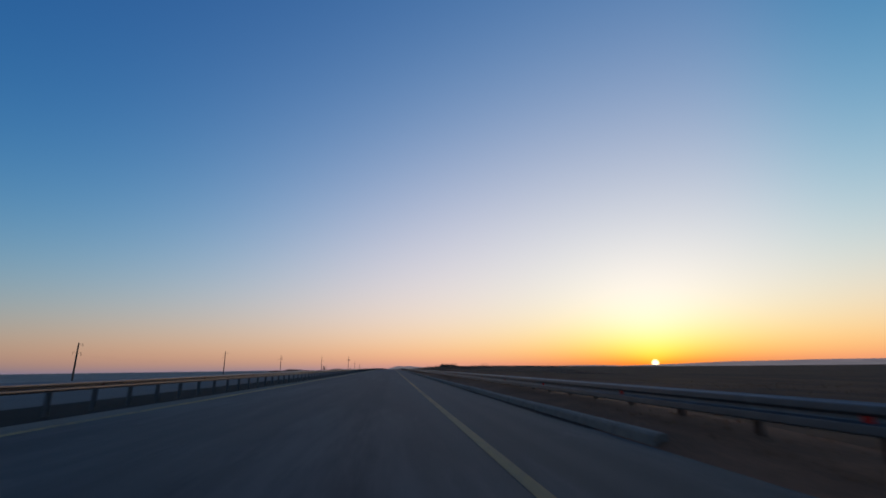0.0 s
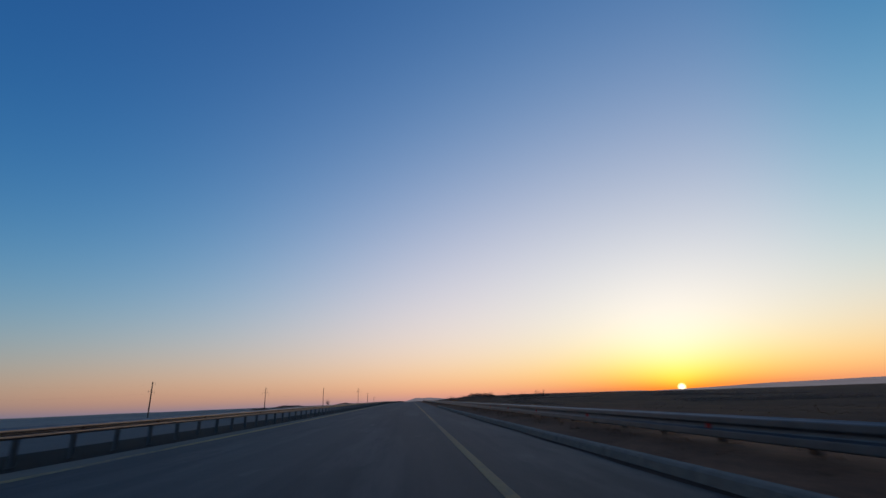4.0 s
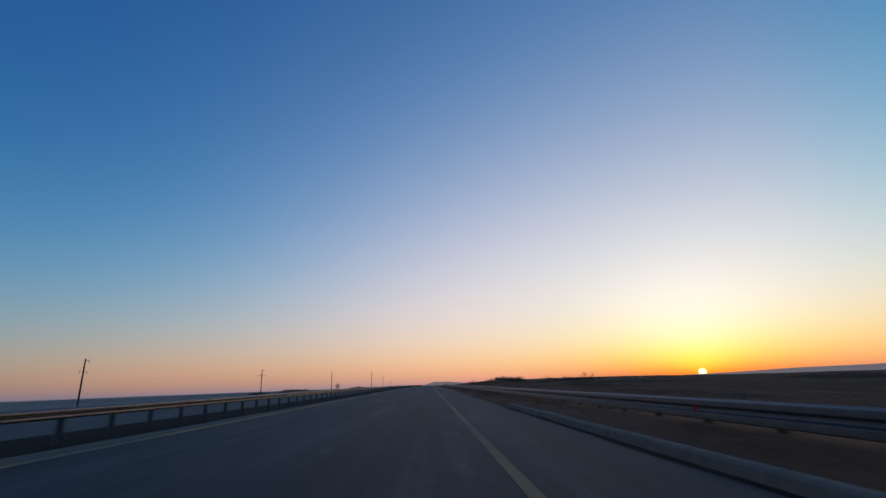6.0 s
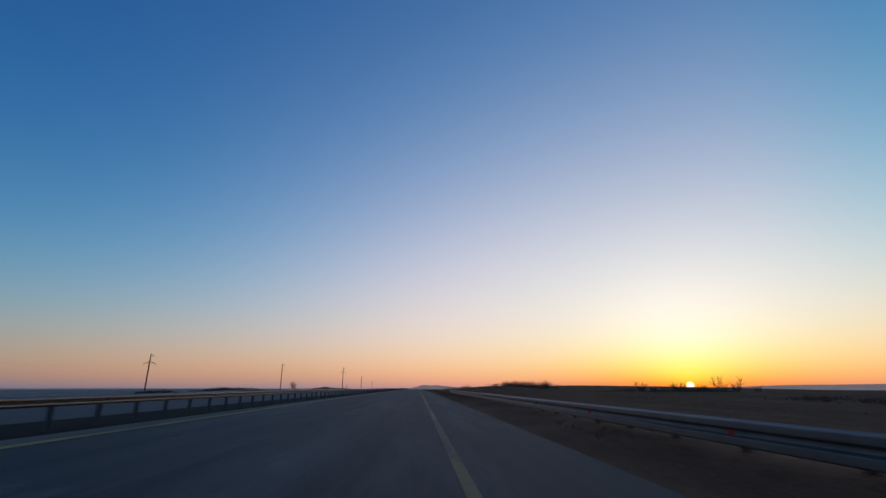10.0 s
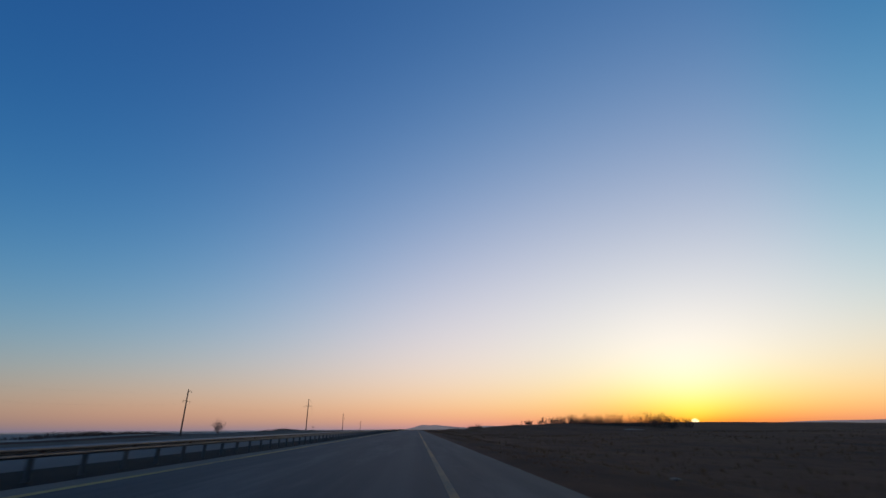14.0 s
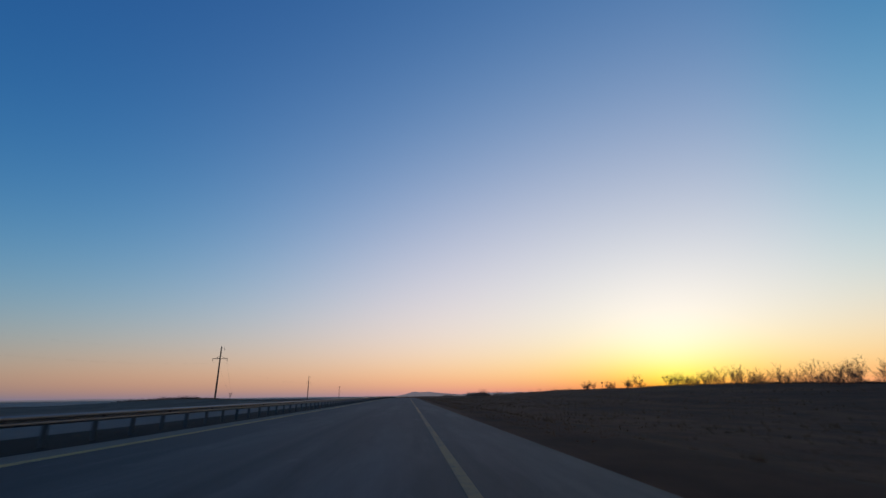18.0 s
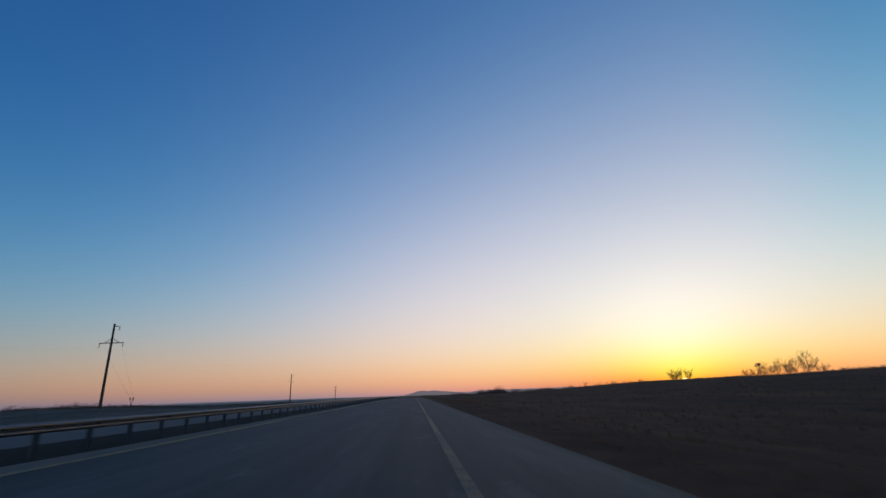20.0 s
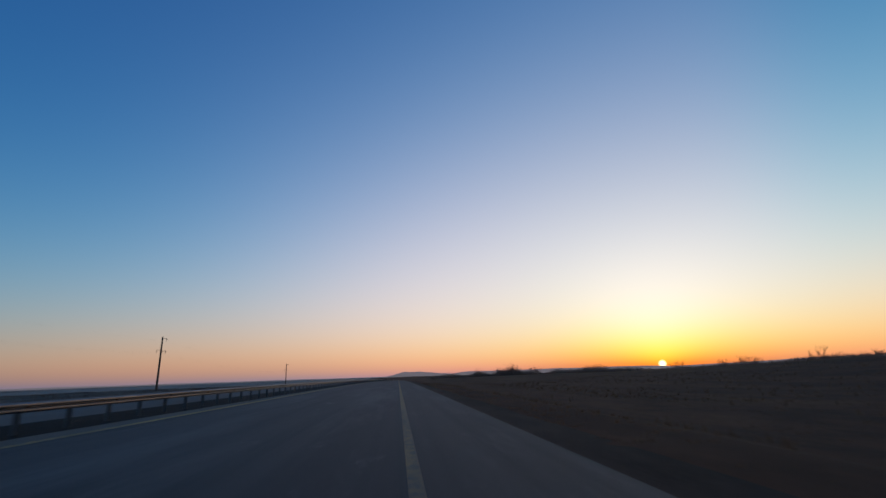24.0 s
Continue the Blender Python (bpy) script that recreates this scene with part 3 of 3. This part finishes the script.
def cable_post(x, y):
    """A short forked post that takes the cables from the crossarm down."""
    z = land_z(x, y)
    h = road_z(y) + 2.0 - z
    post = thing("cable_post", "short forked cable post with dark insulators beside the power pole", "cable post", (x, y, z))
    bm = bmesh.new()
    tube(bm, (0, 0, -0.4), (0, 0, h - 0.7), 0.10, 0.08, 8)
    part("pole", bm, POLE_C, post)
    for s in (-1, 1):
        bm = bmesh.new()
        tube(bm, (0, 0, h - 0.75), (s * 0.28, 0, h), 0.05, 0.045, 6)
        part("arm", bm, IRON, post)
        bm = bmesh.new()
        for i in range(3):
            tube(bm, (s * 0.28, 0, h + 0.14 * i), (s * 0.28, 0, h + 0.10 + 0.14 * i), 0.19, 0.11, 8)
        part("insulator", bm, IRON, post)
    for s, a in ((1, (-52.7, 588.1, road_z(588.1) + 10.9)), (-1, (-54.5, 588.1, road_z(588.1) + 9.0))):
        bm = bmesh.new()
        last = Vector(a)
        end = Vector((x + s * 0.28, y, z + h + 0.35))
        for i in range(1, 9):
            p = Vector(a).lerp(end, i / 8)
            p.z -= 4 * 0.25 * (i / 8) * (1 - i / 8)
            tube(bm, last, p, 0.008, 0.008, 4)
            last = p
        tagged(mesh_object("power_line", bm, IRON), "dark cable dropping from the crossarm to the short post", "cable", "power lines")


cable_post(-52.4, 593.0)


# ---------------------------------------------------------------- end of the verge guardrail
def rail_end():
    end = thing("guardrail_end", "orange and white end plate of the steel guardrail", "end plate", (4.12, 310.25, road_z(310.25)))
    bm = bmesh.new()
    box_bm(bm, -0.15, 0.15, -0.012, 0.012, 0.53, 0.75)
    bmesh.ops.bevel(bm, geom=bm.edges[:], offset=0.01, segments=1, affect="EDGES")
    part("plate", bm, PLATE, end)
    for k in range(2):
        bm = bmesh.new()
        box_bm(bm, -0.13, 0.13, -0.018, -0.014, 0.55 + 0.10 * k, 0.63 + 0.10 * k)
        part("stripe", bm, ORANGE, end, "orange reflective stripe")
    bm = bmesh.new()
    box_bm(bm, 0.10, 0.20, 0.02, 0.12, -0.4, 0.66)
    part("post", bm, POST, end)


rail_end()


# ---------------------------------------------------------------- bare shrubs and trees
def branch(bm, start, way, length, radius, depth, rng, twigs, fine=1.0):
    """A bent, tapering branch that forks into thinner ones."""
    p = Vector(start)
    d = Vector(way).normalized()
    n = 3 if depth else 2
    for i in range(n):
        q = p + d * (length / n)
        target = twigs if depth == 0 else bm
        tube(target, p, q, max(0.015 * fine, radius * (1 - 0.25 * i)), max(0.009 * fine, radius * (1 - 0.25 * (i + 1))), 3 if depth == 0 else 4)
        if depth > 0:
            for _ in range(rng.choice((2, 2, 3) if depth == 1 else (1, 1, 2))):
                side = Vector((rng.gauss(0, 1), rng.gauss(0, 1), rng.gauss(0.45, 0.5)))
                branch(bm, q, d * 0.9 + side * 0.55, length * rng.uniform(0.35, 0.6), radius * 0.55, depth - 1, rng, twigs, fine)
        p = q
        d = (d + Vector((rng.gauss(0, 0.16), rng.gauss(0, 0.16), rng.gauss(0.06, 0.10)))).normalized()


def bare_shrub(seed, height, stems, lean, at, label, category="shrub", group="roadside shrubs", thick=0.028, bark=None, depth=2, fine=1.0):
    rng = random.Random(seed)
    shrub = thing(category, label, category, at, group)
    bm, tw = bmesh.new(), bmesh.new()
    for k in range(stems):
        a = 2 * math.pi * (k + rng.random()) / stems
        way = Vector((math.cos(a) * lean, math.sin(a) * lean, 1.0))
        foot = (math.cos(a) * 0.15 * stems * 0.3 * rng.random(), math.sin(a) * 0.15 * stems * 0.3 * rng.random(), -0.2)
        branch(bm, foot, way, height * rng.uniform(0.55, 0.85), thick * rng.uniform(0.7, 1.2), depth, rng, tw, fine)
    tagged(part("trunk", bm, bark or BARK, shrub), kind="stuff")
    tagged(part("crown", tw, bark or BARK, shrub), kind="stuff")
    return shrub


def plant(kind, x, y, scale, turn, sink=0.0):
    z = land_z(x, y) - sink
    m = Matrix.Translation((x, y, z)) @ Matrix.Rotation(turn, 4, "Z")
    ob = copy_thing(KINDS[kind], m)
    ob.scale = (scale, scale, scale * random.uniform(0.9, 1.15))
    return ob


KINDS = [
    bare_shrub(1, 2.6, 7, 0.5, (66, 337, land_z(66, 337)), "leafless brown shrub with upright twigs on dry grass"),
    bare_shrub(2, 2.2, 9, 0.7, (52, 351, land_z(52, 351)), "leafless spreading brown shrub on dry grass"),
    bare_shrub(3, 3.0, 6, 0.4, (64, 341, land_z(64, 341)), "leafless thin brown shrub with open crown on dry grass"),
    bare_shrub(4, 2.0, 12, 0.7, (58, 346, land_z(58, 346)), "low dense leafless brown shrub on dry grass"),
    bare_shrub(5, 2.8, 8, 0.5, (59, 463, land_z(59, 463)), "leafless brown shrub with forked twigs on dry grass"),
]
rng = random.Random(21)
y = 449.0
while y < 577.0:
    dense = 1.0 if 470 < y < 590 else 0.7
    if 553.0 < y < 567.0:
        y = 567.0
    for _ in range(3 if rng.random() < 0.45 * dense else 2):
        plant(rng.randrange(5), 58 + rng.gauss(0, 3.0), y + rng.uniform(-1, 1), rng.uniform(0.4, 0.98), rng.uniform(0, 6.28))
    y += rng.uniform(1.3, 3.0)
for x, yy, k, sc in ((50, 353, 1, 0.5), (51.5, 350, 3, 0.55), (56, 348, 4, 0.45), (57, 345, 0, 0.5), (60, 346, 2, 0.45), (61, 341, 1, 0.5), (65, 340, 4, 0.55), (66.5, 338, 3, 0.6), (54, 349, 3, 0.6), (68, 334, 1, 0.6), (62, 343, 3, 0.7), (60, 603.5, 2, 0.6), (61, 605, 4, 0.7), (60, 606.5, 0, 0.85), (59, 607.5, 3, 0.9), (60, 609, 4, 0.85), (61, 611, 1, 0.65), (60, 626, 3, 0.42), (59, 634, 1, 0.3), (62, 637, 4, 0.3), (59, 642, 1, 0.45), (61, 645, 3, 0.45), (60, 649, 0, 0.35), (60, 655, 2, 0.35), (61, 661, 1, 0.4),
                     (60, 668, 2, 0.5), (61, 671, 0, 0.45), (59, 680, 1, 0.6), (60, 684, 4, 0.55), (62, 692, 3, 0.6), (57, 700, 1, 0.6), (66, 712, 4, 0.6), (64, 728, 3, 0.6), (70, 745, 1, 0.65)):
    plant(k, x, yy, sc, yy * 1.7)
    if yy < 400:
        plant((k + 2) % 5, x + 0.6, yy + 0.5, 0.75 * sc, yy * 2.9)
        plant(3, x - 0.5, yy - 0.3, 0.6 * sc, yy * 0.7)
# a lone bare tree on the far side
bare_shrub(11, 4.2, 15, 0.30, (-75.8, 535.0, land_z(-75.8, 535.0)), "lone bare tree with fine reddish twigs on the steppe", "tree", "", 0.036, PINK_TWIG, 3, 0.75)


# ---------------------------------------------------------------- dense scrub clumps
def scrub(seed, x, y, length, width, height, label, count=220, bark=None, sink=0.0):
    """A clump of thicket: many short upright twigs over a ragged outline."""
    rng = random.Random(seed)
    clump = thing("thicket", label, "bushes", (x, y, land_z(x, y) - sink), "dark thickets")
    bm = bmesh.new()
    z0 = land_z(x, y)
    for _ in range(2 * count if height < 1.3 else count):
        dx, dy = rng.uniform(-1, 1), rng.uniform(-1, 1)
        if dx * dx + dy * dy > 1:
            continue
        tuft = 0.85 + 0.9 * noise.noise(Vector((seed + dx * 2.6, dy * 2.6, 0.0)))
        h = height * max(0.15, tuft) * (1 - 0.6 * (dx * dx + dy * dy)) * rng.uniform(0.45, 1.12)
        p = Vector((dx * width / 2, dy * length / 2, land_z(x + dx * width / 2, y + dy * length / 2) - z0 - 0.2))
        for _ in range(3):
            q = p + Vector((rng.gauss(0, 0.22 * h), rng.gauss(0, 0.22 * h), h * rng.uniform(0.6, 1.0)))
            tube(bm, p, q, 0.022 + 0.011 * h, 0.010, 3)
            for _ in range(2):
                s = p.lerp(q, rng.uniform(0.4, 0.9))
                tube(bm, s, s + Vector((rng.gauss(0, 0.25 * h), rng.gauss(0, 0.25 * h), 0.3 * h * rng.random())), 0.015 + 0.005 * h, 0.008, 3)
    tagged(part("branchwork", bm, bark or SCRUB, clump), kind="stuff")
    return clump


scrub(31, 65.0, 885.0, 30.0, 20.0, 6.6, "dark rounded leafless thicket beyond the field", 1500, sink=0.8)
scrub(32, 81.0, 1082.0, 34.0, 30.0, 8.2, "dark rounded leafless thicket beyond the field", 1600, sink=1.2)
scrub(45, 50.0, 1090.0, 30.0, 34.0, 5.0, "low dark leafless thicket beyond the field", 1100, sink=0.8)
scrub(33, 84.0, 900.0, 24.0, 10.0, 5.5, "low dark thicket beyond the field", 220)
scrub(40, 78.0, 1330.0, 40.0, 48.0, 11.0, "long dark thicket beyond the field", 480)
scrub(44, 80.0, 806.0, 112.0, 8.0, 3.0, "ragged leafless hedge beyond the field", 2400)
scrub(34, 64.0, 408.0, 40.0, 7.0, 0.5, "low dark scrub along the field edge", 420)
scrub(35, 58.0, 525.0, 150.0, 8.0, 0.75, "low dark scrub under the shrub row", 2000, BARK)
scrub(36, -105.0, 515.0, 95.0, 14.0, 1.7, "low dark scrub bank on the steppe", 2400, DARK_WEED)
scrub(37, -106.0, 441.0, 34.0, 10.0, 1.6, "low dark scrub bank on the steppe", 1000, DARK_WEED)
scrub(38, -70.0, 610.0, 90.0, 12.0, 1.5, "low dark scrub bank on the steppe", 2200, DARK_WEED)
scrub(41, 65.0, 690.0, 80.0, 12.0, 1.2, "low dark scrub along the ridge", 1100)
scrub(39, 59.5, 344.0, 14.0, 20.0, 1.15, "low dark scrub under sparse shrubs", 700, BARK)
scrub(42, 51.0, 361.0, 9.0, 14.0, 0.7, "low dark scrub on the steppe", 400, DARK_WEED)
scrub(43, 50.0, 292.0, 22.0, 22.0, 0.7, "low dark scrub on the steppe", 420, DARK_WEED)


for k, (x, y, length, width, height, count) in enumerate(((30.0, 238.0, 60.0, 9.0, 0.6, 900), (44.0, 150.0, 70.0, 12.0, 0.65, 1000), (36.0, 95.0, 50.0, 10.0, 0.5, 800),
                                                          (24.0, 190.0, 40.0, 6.0, 0.45, 600), (52.0, 265.0, 70.0, 12.0, 0.8, 1000), (70.0, 210.0, 70.0, 16.0, 0.9, 1000))):
    scrub(51 + k, x, y, length, width, height, "low brown dry weeds on the steppe", 2 * count)


# ---------------------------------------------------------------- field fence and marker post
def field_fence(x, y0, y1, gap):
    fence = thing("fence", "old wire fence with weathered wooden posts across the field", "fence", (x, y0, 0))
    rng = random.Random(8)
    bm = bmesh.new()
    tube(bm, (0, 0, -0.4), (0, 0, 0.8), 0.034, 0.028, 7)
    me = bpy.data.meshes.new("post")
    bm.to_mesh(me)
    bm.free()
    me.materials.append(BROWN_POST)
    y = y0
    tops = []
    while y < y1:
        dx = rng.gauss(0, 0.1)
        ob = child("fence_post", me, fence, dx, y - y0, land_z(x, y))
        ob.rotation_euler = (rng.gauss(0, 0.05), rng.gauss(0, 0.05), rng.random() * 6)
        tops.append(Vector((dx, y - y0, land_z(x, y))))
        y += gap
    for h in (0.35, 0.7):
        bm = bmesh.new()
        for a, b in zip(tops, tops[1:]):
            tube(bm, a + Vector((0, 0, h)), b + Vector((0, 0, h)), 0.002, 0.002, 3)
        part("wire", bm, IRON, fence)


field_fence(60.0, 695.0, 775.0, 5.0)
marker = thing("marker_post", "thin marker post with a small dark box on top", "post", (47.0, 564.0, land_z(47, 564)))
bm = bmesh.new()
tube(bm, (0, 0, -0.3), (0, 0, 1.5), 0.05, 0.05, 8)
part("pole", bm, WOOD, marker)
bm = bmesh.new()
box_bm(bm, -0.16, 0.16, -0.12, 0.12, 1.45, 1.8)
part("box", bm, IRON, marker)


# ---------------------------------------------------------------- litter, old snow
def litter(seed, x, y, size):
    rng = random.Random(seed)
    bm = bmesh.new()
    bmesh.ops.create_icosphere(bm, subdivisions=2, radius=size)
    for v in bm.verts:
        k = 1 + 0.45 * noise.noise(v.co * (6 / size * 0.3) + Vector((seed, 0, 0)))
        v.co = Vector((v.co.x * k * 1.4, v.co.y * k, max(-0.2 * size, v.co.z * 0.45 * k)))
    ob = mesh_object("litter", bm, PLASTIC)
    ob.location = (x, y, max(land_z(x, y), verge_z(x, y) if 2.4 < x < 7.0 else -9) + 0.15 * size)
    tagged(ob, "crumpled pale plastic litter lying on the verge", "litter", "roadside litter")


for k, (x, y, sz) in enumerate(((5.1, 174.5, 0.15), (17.9, 424.2, 0.15), (4.2, 412.8, 0.07), (5.1, 536.6, 0.08), (3.7, 561.3, 0.05), (3.9, 589.3, 0.06), (5.7, 355.4, 0.08), (6.8, 356.5, 0.06), (6.2, 540.5, 0.08), (4.6, 430.0, 0.06))):
    litter(k + 1, x, y, sz)


def snow_patch(x, y, lx, ly):
    bm = bmesh.new()
    ring = []
    for i in range(28):
        a = 2 * math.pi * i / 28
        r = 1 + 0.35 * noise.noise(Vector((math.cos(a) * 1.5, math.sin(a) * 1.5, 4.0)))
        ring.append(bm.verts.new((math.cos(a) * lx * r, math.sin(a) * ly * r, -0.2)))
    top = bm.verts.new((0, 0, 0.06))
    for i in range(28):
        bm.faces.new((ring[i], ring[(i + 1) % 28], top))
    ob = mesh_object("snow_patch", bm, SNOW)
    ob.location = (x, y, land_z(x, y) + 0.12)
    tagged(ob, "last pale patch of old snow below the shrubs", "snow", kind="structure")


snow_patch(48.0, 453.0, 1.6, 7.0)


# ---------------------------------------------------------------- dry grass on the sunny side
def grass(name, label, count, x0, x1, y0, y1, hmin, hmax, seed, mat, w=0.012):
    rng = random.Random(seed)
    verts, faces = [], []
    for _ in range(count):
        x = x0 + (x1 - x0) * rng.random() ** 1.6
        y = rng.uniform(y0, y1)
        if noise.noise(Vector((x * 0.16 + seed, y * 0.07, 1.0))) < rng.uniform(-0.35, 0.25):
            continue
        z = max(land_z(x, y), verge_z(x, y) if 0 < x < 7.0 else -99.0)
        for _ in range(7):
            a = rng.uniform(0, 6.28)
            h = rng.uniform(hmin, hmax)
            bx, by = x + rng.gauss(0, 0.07), y + rng.gauss(0, 0.07)
            lx, ly = math.cos(a) * h * 0.4, math.sin(a) * h * 0.4
            k = len(verts)
            verts += [(bx - w * math.sin(a), by + w * math.cos(a), z - 0.03), (bx + w * math.sin(a), by - w * math.cos(a), z - 0.03), (bx + lx, by + ly, z + h)]
            faces.append((k, k + 1, k + 2))
    me = bpy.data.meshes.new(name)
    me.from_pydata(verts, [], faces)
    me.materials.append(mat)
    return tagged(new(name, me), label, "grass", kind="stuff")


grass("dry_grass", "dead straw-coloured grass tufts along the verge", 30000, 3.4, 30.0, 0.0, 690.0, 0.03, 0.11, 5, STRAW)
grass("dry_weeds", "patchy taller dry weeds over the field", 14000, 6.0, 57.0, 300.0, 690.0, 0.08, 0.26, 9, STRAW, 0.016)
grass("steppe_weeds", "dark dry weeds over the steppe beside the opposite carriageway", 16000, -27.0, -95.0, 590.0, 930.0, 0.10, 0.42, 12, DARK_WEED, 0.03)
grass("median_grass", "sparse dead grass tufts in the median", 700, -14.6, -11.0, 0.0, 650.0, 0.05, 0.14, 6, STRAW)


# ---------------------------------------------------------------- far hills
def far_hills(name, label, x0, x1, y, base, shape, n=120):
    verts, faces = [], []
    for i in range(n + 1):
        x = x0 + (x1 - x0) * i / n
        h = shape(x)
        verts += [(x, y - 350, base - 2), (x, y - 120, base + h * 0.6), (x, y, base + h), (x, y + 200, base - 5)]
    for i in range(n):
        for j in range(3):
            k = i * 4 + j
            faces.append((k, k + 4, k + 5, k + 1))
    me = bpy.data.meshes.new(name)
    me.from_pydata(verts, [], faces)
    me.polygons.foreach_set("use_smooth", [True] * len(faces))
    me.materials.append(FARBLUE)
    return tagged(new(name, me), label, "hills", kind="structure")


def mound(x):
    """Steep on one side, flat on top, then a long fall to the other side."""
    up = smooth(-110.0, 60.0, x)
    down = 1.0 - 0.30 * smooth(110.0, 220.0, x) - 0.60 * smooth(160.0, 440.0, x)
    return 28.0 * up * down * (0.95 + 0.14 * noise.noise(Vector((x * 0.017, 0, 0))))


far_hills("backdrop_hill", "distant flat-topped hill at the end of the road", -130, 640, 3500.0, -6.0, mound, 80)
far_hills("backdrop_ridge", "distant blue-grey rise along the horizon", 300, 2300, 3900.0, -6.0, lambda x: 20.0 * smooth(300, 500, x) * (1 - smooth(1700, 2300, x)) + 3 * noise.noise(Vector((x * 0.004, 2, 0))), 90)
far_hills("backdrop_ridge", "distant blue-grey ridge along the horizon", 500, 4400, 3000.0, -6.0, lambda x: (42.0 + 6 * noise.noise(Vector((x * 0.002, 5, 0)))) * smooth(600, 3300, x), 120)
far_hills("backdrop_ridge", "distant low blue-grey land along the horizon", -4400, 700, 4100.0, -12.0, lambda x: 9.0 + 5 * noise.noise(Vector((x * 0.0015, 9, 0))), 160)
